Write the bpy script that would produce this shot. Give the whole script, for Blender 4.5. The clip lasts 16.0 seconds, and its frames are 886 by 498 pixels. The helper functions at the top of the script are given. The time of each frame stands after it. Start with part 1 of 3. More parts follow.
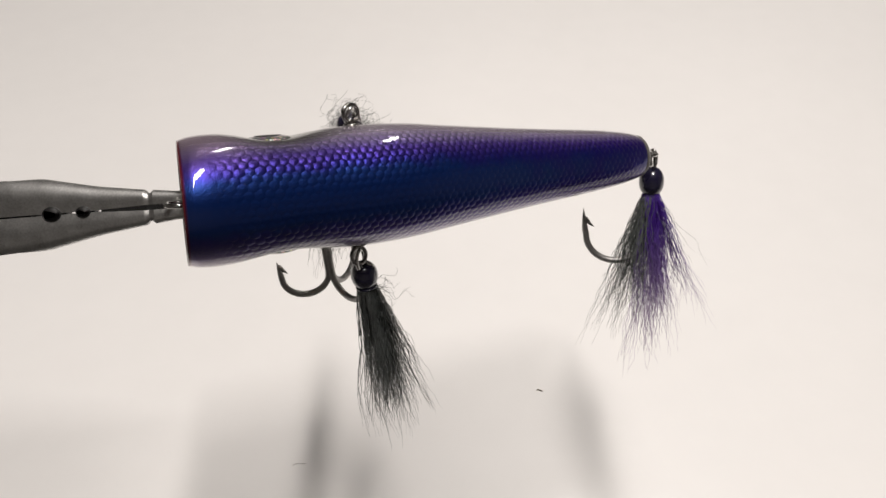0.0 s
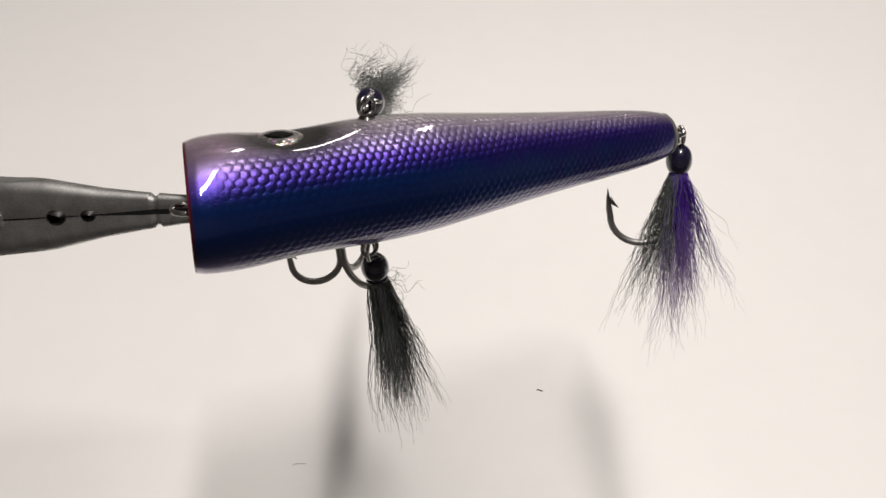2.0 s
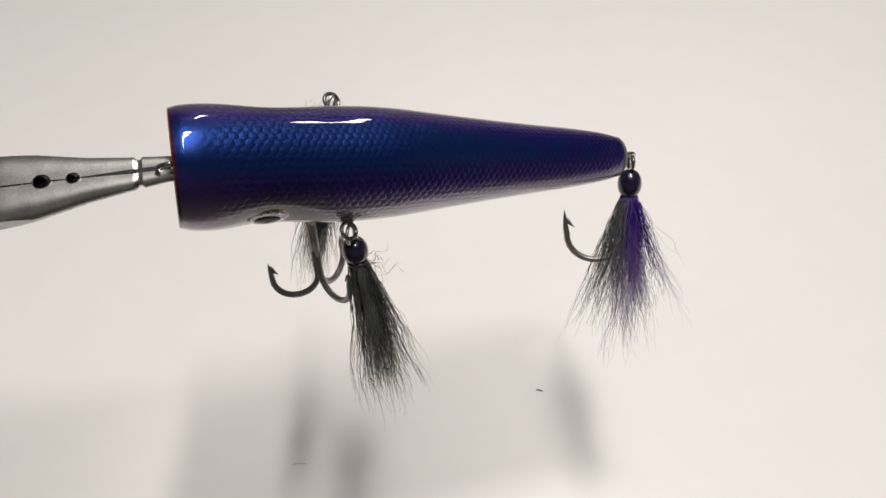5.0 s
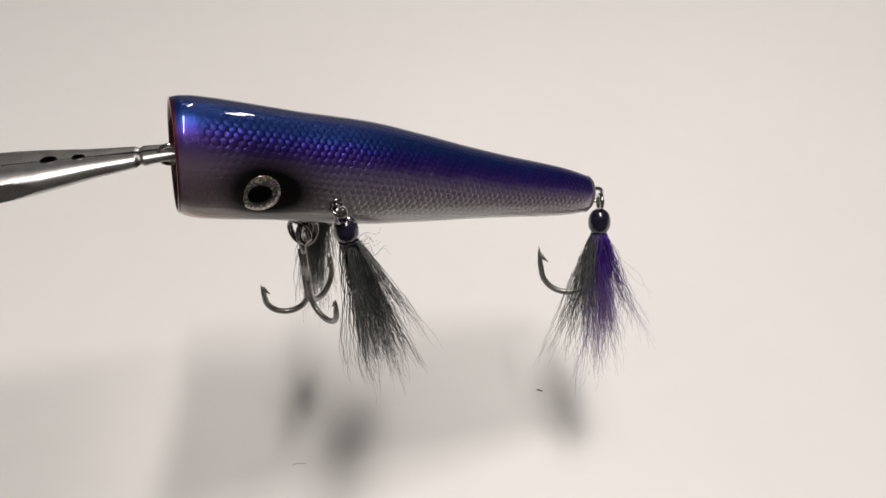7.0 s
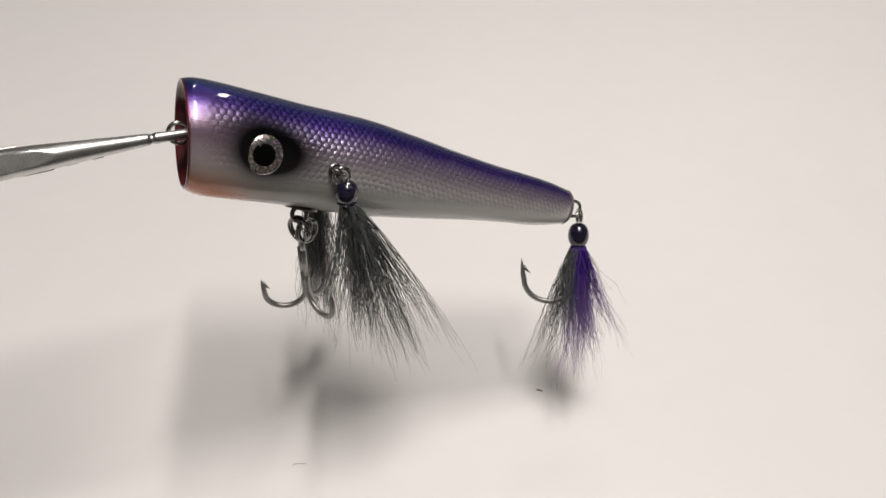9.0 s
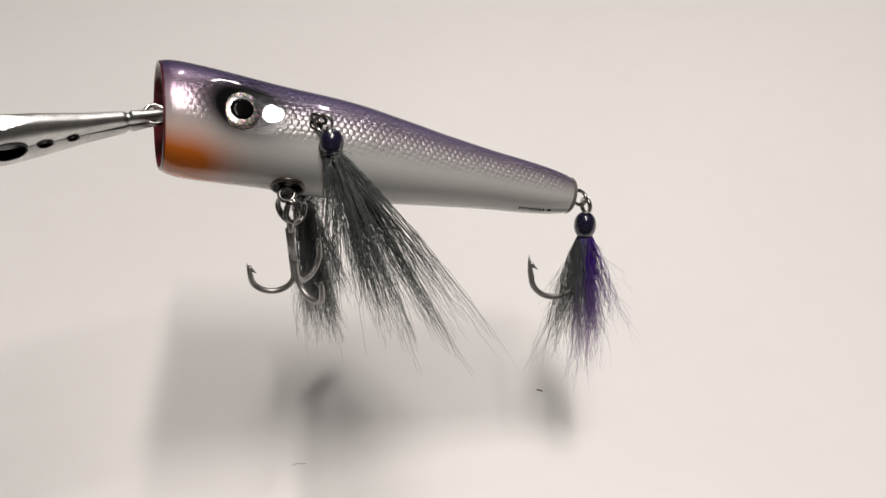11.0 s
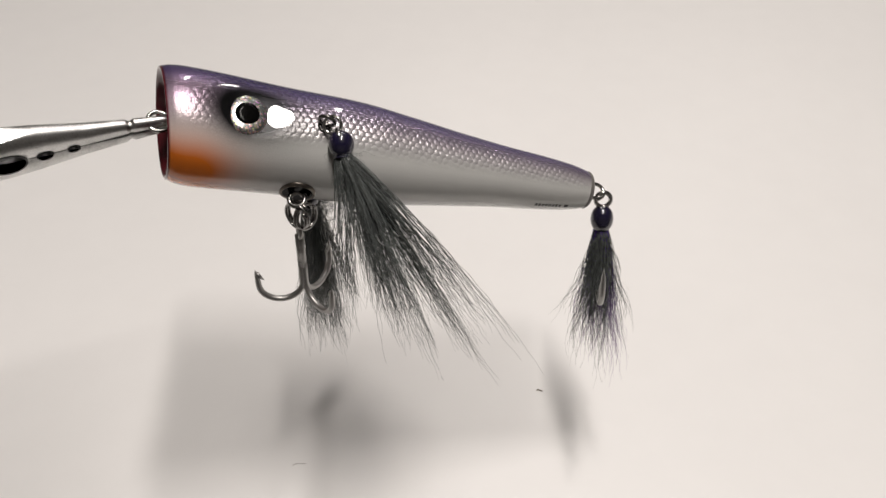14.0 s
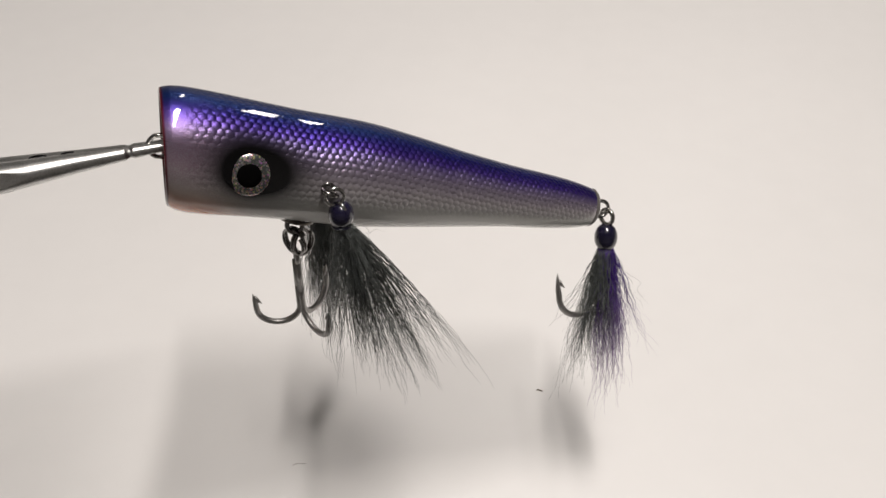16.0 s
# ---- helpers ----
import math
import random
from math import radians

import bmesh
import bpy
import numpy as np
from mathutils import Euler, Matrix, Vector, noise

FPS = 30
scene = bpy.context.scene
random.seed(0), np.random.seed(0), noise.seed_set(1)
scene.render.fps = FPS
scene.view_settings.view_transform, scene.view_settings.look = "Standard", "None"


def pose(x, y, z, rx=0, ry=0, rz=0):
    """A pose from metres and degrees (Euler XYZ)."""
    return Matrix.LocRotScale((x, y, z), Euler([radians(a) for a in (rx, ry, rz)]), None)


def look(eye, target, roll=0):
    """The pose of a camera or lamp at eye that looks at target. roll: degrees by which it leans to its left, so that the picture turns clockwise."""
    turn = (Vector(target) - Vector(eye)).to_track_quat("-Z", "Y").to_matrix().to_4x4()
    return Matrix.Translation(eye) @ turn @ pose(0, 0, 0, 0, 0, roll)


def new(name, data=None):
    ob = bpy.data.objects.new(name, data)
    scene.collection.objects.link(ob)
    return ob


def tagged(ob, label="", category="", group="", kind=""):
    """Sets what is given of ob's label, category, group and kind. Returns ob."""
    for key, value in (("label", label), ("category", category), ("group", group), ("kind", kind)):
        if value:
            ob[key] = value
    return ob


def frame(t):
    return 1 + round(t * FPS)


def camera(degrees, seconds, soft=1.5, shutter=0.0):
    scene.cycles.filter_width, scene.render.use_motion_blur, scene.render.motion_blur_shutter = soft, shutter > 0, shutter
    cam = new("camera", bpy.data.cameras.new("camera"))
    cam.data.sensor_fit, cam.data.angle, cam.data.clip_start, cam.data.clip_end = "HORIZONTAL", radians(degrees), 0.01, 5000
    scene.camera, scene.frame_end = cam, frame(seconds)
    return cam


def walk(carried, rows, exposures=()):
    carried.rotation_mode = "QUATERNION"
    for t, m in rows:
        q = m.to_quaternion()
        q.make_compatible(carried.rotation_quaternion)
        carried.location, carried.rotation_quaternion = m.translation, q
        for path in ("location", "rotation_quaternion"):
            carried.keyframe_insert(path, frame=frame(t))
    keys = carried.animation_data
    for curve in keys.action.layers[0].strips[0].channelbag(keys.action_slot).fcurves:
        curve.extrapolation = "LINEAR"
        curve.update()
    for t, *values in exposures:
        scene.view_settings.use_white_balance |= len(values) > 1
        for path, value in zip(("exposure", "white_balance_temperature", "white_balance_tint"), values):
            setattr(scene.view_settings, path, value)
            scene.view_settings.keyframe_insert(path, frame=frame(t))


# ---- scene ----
# A glossy fishing lure, held by needle-nose pliers, is rolled over a white table.
TABLE = 0.72
PITCH = 38.0
EYE = (0.0, 0.0, 1.035)
cam = camera(45, 16.0, soft=1.5)
VIEW = look(EYE, (0.0, math.cos(radians(PITCH)), EYE[2] - math.sin(radians(PITCH))))
walk(cam, [(0.0, VIEW), (16.0, VIEW)], exposures=[(0, 0.06), (4.2, 0.05), (6.3, -0.07), (9.2, -0.08), (12, -0.07), (12.5, -0.01), (13.5, 0), (14, -0.06), (16, -0.07)])

# seconds, the middle of the nose face, and its turn
LURE = [
    (0, -0.0659, 0.2227, 0.8758, 63.0, 9.3, 24.3),
    (0.5, -0.0643, 0.2208, 0.8755, 66.5, 9.2, 25.4),
    (1, -0.0641, 0.2190, 0.8762, 68.0, 9.2, 25.5),
    (1.5, -0.0631, 0.2152, 0.8765, 70.5, 9.1, 25.4),
    (2, -0.0619, 0.2144, 0.8806, 76.0, 5.9, 24.0),
    (2.5, -0.0623, 0.2132, 0.8798, 74.5, 5.1, 23.1),
    (3, -0.0634, 0.2147, 0.8787, 72.0, 5.9, 23.5),
    (3.5, -0.0652, 0.2202, 0.8779, 67.0, 6.9, 23.9),
    (4, -0.0675, 0.2268, 0.8787, 59.0, 8.8, 23.6),
    (6.5, -0.0773, 0.2588, 0.8651, 11.3, 16.3, 18.3),
    (7, -0.0790, 0.2659, 0.8620, 3.8, 17.0, 17.0),
    (7.5, -0.0792, 0.2716, 0.8575, -4.2, 18.6, 16.5),
    (8, -0.0802, 0.2800, 0.8549, -12.0, 19.4, 15.0),
    (8.5, -0.0809, 0.2847, 0.8517, -19.6, 21.0, 15.1),
    (9, -0.0828, 0.2916, 0.8532, -26.5, 20.8, 13.3),
    (11.5, -0.0893, 0.2912, 0.8608, -67.5, 16.3, 5.7),
    (12, -0.0878, 0.2902, 0.8566, -73.1, 15.3, 4.7),
    (12.5, -0.0881, 0.2889, 0.8535, -76.5, 14.5, 4.0),
    (13, -0.0882, 0.2880, 0.8553, -77.0, 14.2, 4.4),
    (13.5, -0.0862, 0.2846, 0.8603, -69.3, 15.6, 6.4),
    (14, -0.0851, 0.2810, 0.8640, -59.5, 15.7, 8.2),
    (14.5, -0.0850, 0.2759, 0.8654, -46.1, 15.7, 8.7),
    (15, -0.0843, 0.2733, 0.8679, -34.5, 17.2, 9.8),
    (15.5, -0.0834, 0.2693, 0.8649, -23.2, 17.1, 10.3),
    (16, -0.0818, 0.2666, 0.8643, -16.1, 16.9, 11.6),
]

# ---- light ----
world = bpy.data.worlds.new("room_air")
scene.world = world
world.use_nodes = True
world.node_tree.nodes["Background"].inputs[0].default_value = (1.0, 0.95, 0.9, 1)
world.node_tree.nodes["Background"].inputs[1].default_value = 0.03
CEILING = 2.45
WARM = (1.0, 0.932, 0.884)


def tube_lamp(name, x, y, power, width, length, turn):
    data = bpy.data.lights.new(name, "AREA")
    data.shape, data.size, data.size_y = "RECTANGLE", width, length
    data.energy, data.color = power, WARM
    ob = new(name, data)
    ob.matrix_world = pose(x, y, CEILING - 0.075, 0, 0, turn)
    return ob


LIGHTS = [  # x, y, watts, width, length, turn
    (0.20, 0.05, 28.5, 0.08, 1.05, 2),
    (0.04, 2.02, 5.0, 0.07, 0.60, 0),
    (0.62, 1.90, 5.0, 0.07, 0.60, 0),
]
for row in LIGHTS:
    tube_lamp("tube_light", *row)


# ---- materials ----
def material(name, color=(0.8, 0.8, 0.8), rough=0.5, metal=0.0, coat=0.0, grain=0.0, size=300.0, bump=0.0, tone=None):
    """A Principled material with noise grain in its colour, at two scales, and fine relief."""
    m = bpy.data.materials.new(name)
    m.use_nodes = True
    nt = m.node_tree
    b = nt.nodes["Principled BSDF"]
    b.inputs["Base Color"].default_value = (*color, 1)
    b.inputs["Roughness"].default_value = rough
    b.inputs["Metallic"].default_value = metal
    b.inputs["Coat Weight"].default_value = coat
    b.inputs["Coat Roughness"].default_value = 0.02
    if grain or bump:
        co = nt.nodes.new("ShaderNodeTexCoord")
        big, fine = nt.nodes.new("ShaderNodeTexNoise"), nt.nodes.new("ShaderNodeTexNoise")
        for n, s in ((big, size * 0.12), (fine, size)):
            n.inputs["Scale"].default_value = s
            n.inputs["Detail"].default_value = 4
            nt.links.new(co.outputs["Object"], n.inputs["Vector"])
        mixv = nt.nodes.new("ShaderNodeMath")
        mixv.operation = "ADD"
        nt.links.new(big.outputs["Fac"], mixv.inputs[0])
        nt.links.new(fine.outputs["Fac"], mixv.inputs[1])
        ramp = nt.nodes.new("ShaderNodeMapRange")
        ramp.inputs["From Min"].default_value, ramp.inputs["From Max"].default_value = 0.6, 1.4
        nt.links.new(mixv.outputs[0], ramp.inputs["Value"])
        mix = nt.nodes.new("ShaderNodeMix")
        mix.data_type = "RGBA"
        other = tone or tuple(c * (1 - grain) for c in color)
        mix.inputs[6].default_value = (*color, 1)
        mix.inputs[7].default_value = (*other, 1)
        nt.links.new(ramp.outputs[0], mix.inputs[0])
        nt.links.new(mix.outputs[2], b.inputs["Base Color"])
        if bump:
            bp = nt.nodes.new("ShaderNodeBump")
            bp.inputs["Strength"].default_value = 0.5
            bp.inputs["Distance"].default_value = bump
            nt.links.new(fine.outputs["Fac"], bp.inputs["Height"])
            nt.links.new(bp.outputs[0], b.inputs["Normal"])
    return m


WHITE = material("white_laminate", (0.80, 0.79, 0.775), 0.42, grain=0.03, size=60, bump=0.0002)
WALL = material("wall_paint", (0.46, 0.445, 0.43), 0.9, grain=0.05, size=40)
CEIL = material("ceiling_paint", (0.36, 0.35, 0.34), 0.9, grain=0.04, size=30)
FLOOR = material("floor_vinyl", (0.10, 0.095, 0.09), 0.5, grain=0.25, size=50)
ENAMEL = material("white_enamel", (0.8, 0.8, 0.78), 0.35, grain=0.03)
STEEL = material("brushed_steel", (0.80, 0.80, 0.785), 0.36, 1.0, grain=0.42, size=1800, bump=0.00005)
# shade between the jaws' teeth and in their grip hollows, put into the colour
SHADED_STEEL = material("shadowed_grip_steel", (0.10, 0.10, 0.10), 0.5, 1.0, grain=0.4, size=1500)
WIRE = material("polished_wire", (0.62, 0.61, 0.59), 0.18, 1.0, grain=0.2, size=2500)
NICKEL = material("black_nickel", (0.30, 0.29, 0.28), 0.22, 1.0, grain=0.25, size=2500)
HOOK = material("tinned_hook", (0.50, 0.49, 0.475), 0.48, 1.0, grain=0.3, size=2500, bump=0.00002)
THREAD = material("lacquered_thread", (0.012, 0.010, 0.035), 0.25, 0.0, 1.0, grain=0.5, size=1500)
RED = material("red_lacquer", (0.12, 0.009, 0.016), 0.3, 0.0, 0.8, grain=0.35, size=300)
BLACK = material("black_pupil", (0.004, 0.004, 0.005), 0.2, 0.0, 1.0, grain=0.2, size=500)
GREY_HAIR = material("grey_bucktail", (0.175, 0.192, 0.186), 0.30, grain=0.8, size=700)
CRUMB = material("brown_crumb", (0.16, 0.11, 0.07), 0.8, grain=0.5, size=2000)
INK = material("black_ink", (0.03, 0.03, 0.03), 0.6, grain=0.2, size=2000)
GROMMET = material("tarnished_grommet", (0.16, 0.14, 0.12), 0.36, 0.9, grain=0.4, size=900)
TAN = material("crazed_varnish", (0.15, 0.14, 0.13), 0.4, 0.0, 0.6, grain=0.4, size=700)


def node(nt, kind, **inputs):
    n = nt.nodes.new(kind)
    for key, value in inputs.items():
        n.inputs[key.replace("_", " ")].default_value = value
    return n


def math_node(nt, operation, a, b):
    n = nt.nodes.new("ShaderNodeMath")
    n.operation = operation
    for slot, value in ((0, a), (1, b)):
        if isinstance(value, (int, float)):
            n.inputs[slot].default_value = value
        else:
            nt.links.new(value, n.inputs[slot])
    return n.outputs[0]


def blend(nt, fac, a, b):
    n = nt.nodes.new("ShaderNodeMix")
    n.data_type = "RGBA"
    nt.links.new(fac, n.inputs[0])
    for slot, value in ((6, a), (7, b)):
        if isinstance(value, tuple):
            n.inputs[slot].default_value = (*value, 1)
        else:
            nt.links.new(value, n.inputs[slot])
    return n.outputs[2]


def attribute(nt, name):
    n = nt.nodes.new("ShaderNodeAttribute")
    n.attribute_name = name
    return n.outputs["Fac"]


def lure_paint():
    """Airbrushed fades from a blue back through violet and lilac to a pearl belly, under clear lacquer."""
    m = bpy.data.materials.new("airbrushed_lacquer")
    m.use_nodes = True
    nt = m.node_tree
    b = nt.nodes["Principled BSDF"]
    co = nt.nodes.new("ShaderNodeTexCoord")
    soft = node(nt, "ShaderNodeTexNoise", Scale=160.0, Detail=3.0)
    fine = node(nt, "ShaderNodeTexNoise", Scale=2600.0, Detail=2.0)
    for n in (soft, fine):
        nt.links.new(co.outputs["Object"], n.inputs["Vector"])
    up, scale, halo, orange, lip = (attribute(nt, a) for a in ("up", "scale", "halo", "orange", "lip"))
    wander = math_node(nt, "MULTIPLY", math_node(nt, "SUBTRACT", soft.outputs["Fac"], 0.5), 0.14)
    level = math_node(nt, "ADD", up, wander)
    level = math_node(nt, "ADD", math_node(nt, "MULTIPLY", level, 0.5), 0.5)
    ramp = nt.nodes.new("ShaderNodeValToRGB")
    stops = [
        (0.00, (0.62, 0.62, 0.60)),
        (0.30, (0.54, 0.54, 0.52)),
        (0.52, (0.41, 0.38, 0.40)),
        (0.68, (0.30, 0.255, 0.345)),
        (0.80, (0.140, 0.106, 0.250)),
        (0.855, (0.050, 0.026, 0.185)),
        (0.900, (0.024, 0.012, 0.145)),
        (0.935, (0.012, 0.011, 0.140)),
        (0.968, (0.005, 0.024, 0.138)),
    ]
    while len(ramp.color_ramp.elements) < len(stops):
        ramp.color_ramp.elements.new(0.5)
    for e, (p, c) in zip(ramp.color_ramp.elements, stops):
        e.position, e.color = p, (*c, 1)
    nt.links.new(level, ramp.inputs["Fac"])
    # netting lines of the scale stencil
    lines = math_node(nt, "MULTIPLY", scale, 0.30)
    dark = nt.nodes.new("ShaderNodeMix")
    dark.data_type, dark.blend_type = "RGBA", "MULTIPLY"
    nt.links.new(lines, dark.inputs[0])
    nt.links.new(ramp.outputs["Color"], dark.inputs[6])
    dark.inputs[7].default_value = (0.30, 0.24, 0.34, 1)
    flecks = node(nt, "ShaderNodeMapRange", From_Min=0.35, From_Max=0.62, To_Min=0.35, To_Max=1.0)
    nt.links.new(fine.outputs["Fac"], flecks.inputs["Value"])
    c = blend(nt, math_node(nt, "MULTIPLY", attribute(nt, "rose"), flecks.outputs[0]), dark.outputs[2], (0.27, 0.165, 0.235))
    c = blend(nt, orange, c, (0.86, 0.20, 0.006))
    speck = math_node(nt, "MULTIPLY", math_node(nt, "SUBTRACT", fine.outputs["Fac"], 0.5), 0.9)
    edge = math_node(nt, "ADD", halo, math_node(nt, "MULTIPLY", math_node(nt, "MULTIPLY", halo, math_node(nt, "SUBTRACT", 1.0, halo)), speck))
    c = blend(nt, edge, c, (0.006, 0.006, 0.007))
    c = blend(nt, lip, c, (0.10, 0.008, 0.02))
    nt.links.new(c, b.inputs["Base Color"])
    pearl = node(nt, "ShaderNodeMapRange", From_Min=0.26, From_Max=0.66, To_Min=0.05, To_Max=0.70)
    nt.links.new(level, pearl.inputs["Value"])
    nt.links.new(pearl.outputs[0], b.inputs["Metallic"])
    sheen = node(nt, "ShaderNodeMapRange", From_Min=0.60, From_Max=0.86, To_Min=0.25, To_Max=0.31)
    nt.links.new(level, sheen.inputs["Value"])
    nt.links.new(sheen.outputs[0], b.inputs["Roughness"])
    b.inputs["Specular IOR Level"].default_value = 0.2
    b.inputs["Coat Weight"].default_value = 1.0
    b.inputs["Coat Roughness"].default_value = 0.025
    b.inputs["Coat IOR"].default_value = 1.42
    bp = node(nt, "ShaderNodeBump", Strength=1.0, Distance=0.00007)
    nt.links.new(fine.outputs["Fac"], bp.inputs["Height"])
    relief = node(nt, "ShaderNodeBump", Strength=1.0, Distance=0.00020)
    nt.links.new(attribute(nt, "dome"), relief.inputs["Height"])
    nt.links.new(bp.outputs[0], relief.inputs["Normal"])
    nt.links.new(relief.outputs[0], b.inputs["Normal"])
    plain = nt.nodes.new("ShaderNodeNewGeometry")
    nt.links.new(plain.outputs["Normal"], b.inputs["Coat Normal"])
    return m


def glitter():
    """Silver foil of an eye, in small facets of changing colour."""
    m = bpy.data.materials.new("silver_glitter")
    m.use_nodes = True
    nt = m.node_tree
    b = nt.nodes["Principled BSDF"]
    co = nt.nodes.new("ShaderNodeTexCoord")
    cells = node(nt, "ShaderNodeTexVoronoi", Scale=1900.0)
    nt.links.new(co.outputs["Object"], cells.inputs["Vector"])
    hue = node(nt, "ShaderNodeHueSaturation", Saturation=0.6, Value=1.0)
    nt.links.new(cells.outputs["Color"], hue.inputs["Color"])
    pick = nt.nodes.new("ShaderNodeSeparateColor")
    nt.links.new(cells.outputs["Color"], pick.inputs[0])
    spark = node(nt, "ShaderNodeMapRange", From_Min=0.45, From_Max=0.95)
    nt.links.new(pick.outputs[0], spark.inputs["Value"])
    mix = blend(nt, spark.outputs[0], (0.20, 0.22, 0.215), hue.outputs["Color"])
    nt.links.new(mix, b.inputs["Base Color"])
    b.inputs["Metallic"].default_value = 0.85
    b.inputs["Roughness"].default_value = 0.3
    b.inputs["Coat Weight"].default_value = 1.0
    b.inputs["Coat Roughness"].default_value = 0.02
    nm = node(nt, "ShaderNodeBump", Strength=0.9, Distance=0.0003)
    nt.links.new(cells.outputs["Color"], nm.inputs["Height"])
    nt.links.new(nm.outputs[0], b.inputs["Normal"])
    return m


def dyed_hair():
    """Bucktail dyed violet at the tie, its dye fading to pale lilac at the tips."""
    m = bpy.data.materials.new("violet_bucktail")
    m.use_nodes = True
    nt = m.node_tree
    b = nt.nodes["Principled BSDF"]
    co = nt.nodes.new("ShaderNodeTexCoord")
    sep = nt.nodes.new("ShaderNodeSeparateXYZ")
    nt.links.new(co.outputs["Object"], sep.inputs[0])
    fade = node(nt, "ShaderNodeMapRange", From_Min=-0.022, From_Max=-0.058)
    nt.links.new(sep.outputs["Z"], fade.inputs["Value"])
    nt.links.new(blend(nt, fade.outputs[0], (0.060, 0.016, 0.25), (0.36, 0.25, 0.45)), b.inputs["Base Color"])
    b.inputs["Roughness"].default_value = 0.42
    return m


PAINT, GLITTER, VIOLET = lure_paint(), glitter(), dyed_hair()
# black of the printed pupils, also used as painted shade in the grommet
PUPIL_AND_BORE = material("matt_black_print_and_shade", (0.003, 0.003, 0.003), 0.12, grain=0.2, size=2000)
PUPIL_AND_BORE.node_tree.nodes["Principled BSDF"].inputs["Specular IOR Level"].default_value = 0.06


# ---- mesh helpers ----
def part(name, bm, mat, parent=None, label="", smooth=True):
    """Links a bmesh, or (verts, faces), as one mesh object under a thing or a part."""
    me = bpy.data.meshes.new(name)
    if isinstance(bm, tuple):
        me.from_pydata(*[list(map(tuple, rows)) for rows in (bm[0],)], [], [list(map(int, f)) for f in bm[1]])
    else:
        bm.to_mesh(me)
        bm.free()
    me.materials.append(mat)
    if smooth:
        me.polygons.foreach_set("use_smooth", [True] * len(me.polygons))
    me.update()
    ob = new(name, me)
    ob.parent = parent
    if label:
        tagged(ob, label)
    return ob


def empty(name, label, category, group=""):
    return tagged(new(name), label, category, group)


def box(x0, x1, y0, y1, z0, z1, bevel=0.0, segments=2):
    bm = bmesh.new()
    bmesh.ops.create_cube(bm, size=1)
    for v in bm.verts:
        v.co = (x0 + (v.co.x + 0.5) * (x1 - x0), y0 + (v.co.y + 0.5) * (y1 - y0), z0 + (v.co.z + 0.5) * (z1 - z0))
    if bevel:
        bmesh.ops.bevel(bm, geom=bm.edges[:], offset=bevel, segments=segments, affect="EDGES", profile=0.5)
    return bm


def tube(points, radii, sides=10, closed=False):
    """Verts and faces of a round wire along points; radii is one number or one a point."""
    pts = [Vector(p) for p in points]
    n = len(pts)
    if isinstance(radii, (int, float)):
        radii = [radii] * n
    verts, faces = [], []
    prev = None
    for i, p in enumerate(pts):
        a = pts[i - 1] if (i or closed) else p
        c = pts[(i + 1) % n] if (i < n - 1 or closed) else p
        d = (c - a).normalized()
        if prev is None:
            side = d.orthogonal().normalized()
        else:
            side = (prev - d * prev.dot(d)).normalized()
        prev = side
        other = d.cross(side)
        for k in range(sides):
            w = 2 * math.pi * k / sides
            verts.append(p + (side * math.cos(w) + other * math.sin(w)) * radii[i])
    for i in range(n if closed else n - 1):
        j = (i + 1) % n
        for k in range(sides):
            l = (k + 1) % sides
            faces.append((i * sides + k, i * sides + l, j * sides + l, j * sides + k))
    if not closed:
        faces.append(tuple(range(sides - 1, -1, -1)))
        faces.append(tuple((n - 1) * sides + k for k in range(sides)))
    return verts, faces


def joined(*meshes):
    verts, faces = [], []
    for v, f in meshes:
        k = len(verts)
        verts += list(v)
        faces += [tuple(i + k for i in q) for q in f]
    return verts, faces


def ring(center, axis, radius, wire, turns=1.0, pitch=0.0, steps=40, sides=10):
    """A wire ring, or a split ring of more than one turn."""
    axis = Vector(axis).normalized()
    u = axis.orthogonal().normalized()
    v = axis.cross(u)
    pts = []
    count = int(steps * turns)
    for i in range(count + (turns != 1.0)):
        w = 2 * math.pi * i / steps
        pts.append(Vector(center) + (u * math.cos(w) + v * math.sin(w)) * radius + axis * pitch * (i / steps - turns / 2))
    return tube(pts, wire, sides, closed=turns == 1.0)


def revolve(profile, sides=96, caps=False):
    """A turned shape about x from rows of (x, radius)."""
    verts, faces = [], []
    for x, r in profile:
        for k in range(sides):
            w = 2 * math.pi * k / sides
            verts.append((x, r * math.cos(w), r * math.sin(w)))
    for i in range(len(profile) - 1):
        for k in range(sides):
            l = (k + 1) % sides
            faces.append((i * sides + k, i * sides + l, (i + 1) * sides + l, (i + 1) * sides + k))
    if caps:
        faces.append(tuple(range(sides)))
        faces.append(tuple((len(profile) - 1) * sides + k for k in range(sides - 1, -1, -1)))
    return verts, faces


# ---- room and table ----
def structure(name, bm, mat, label, smooth=False):
    return tagged(part(name, bm, mat, None, label, smooth), category=name.split("_")[0], kind="structure")


structure("floor", box(-2.6, 2.6, -2.2, 2.8, -0.1, 0.0), FLOOR, "dull dark grey vinyl floor of the workroom")
structure("ceiling", box(-2.6, 2.6, -2.2, 2.8, CEILING, CEILING + 0.1), CEIL, "plain matt grey painted workroom ceiling")
structure("wall_north", box(-2.6, 2.6, 2.8, 2.9, 0.0, CEILING), WALL, "plain grey painted wall behind the table")
structure("wall_south", box(-2.6, 2.6, -2.3, -2.2, 0.0, CEILING), WALL, "plain grey painted wall of the workroom")
structure("wall_east", box(2.6, 2.7, -2.2, 2.8, 0.0, CEILING), WALL, "plain grey painted side wall")
structure("wall_west", box(-2.7, -2.6, -2.2, 2.8, 0.0, CEILING), WALL, "plain grey painted side wall")

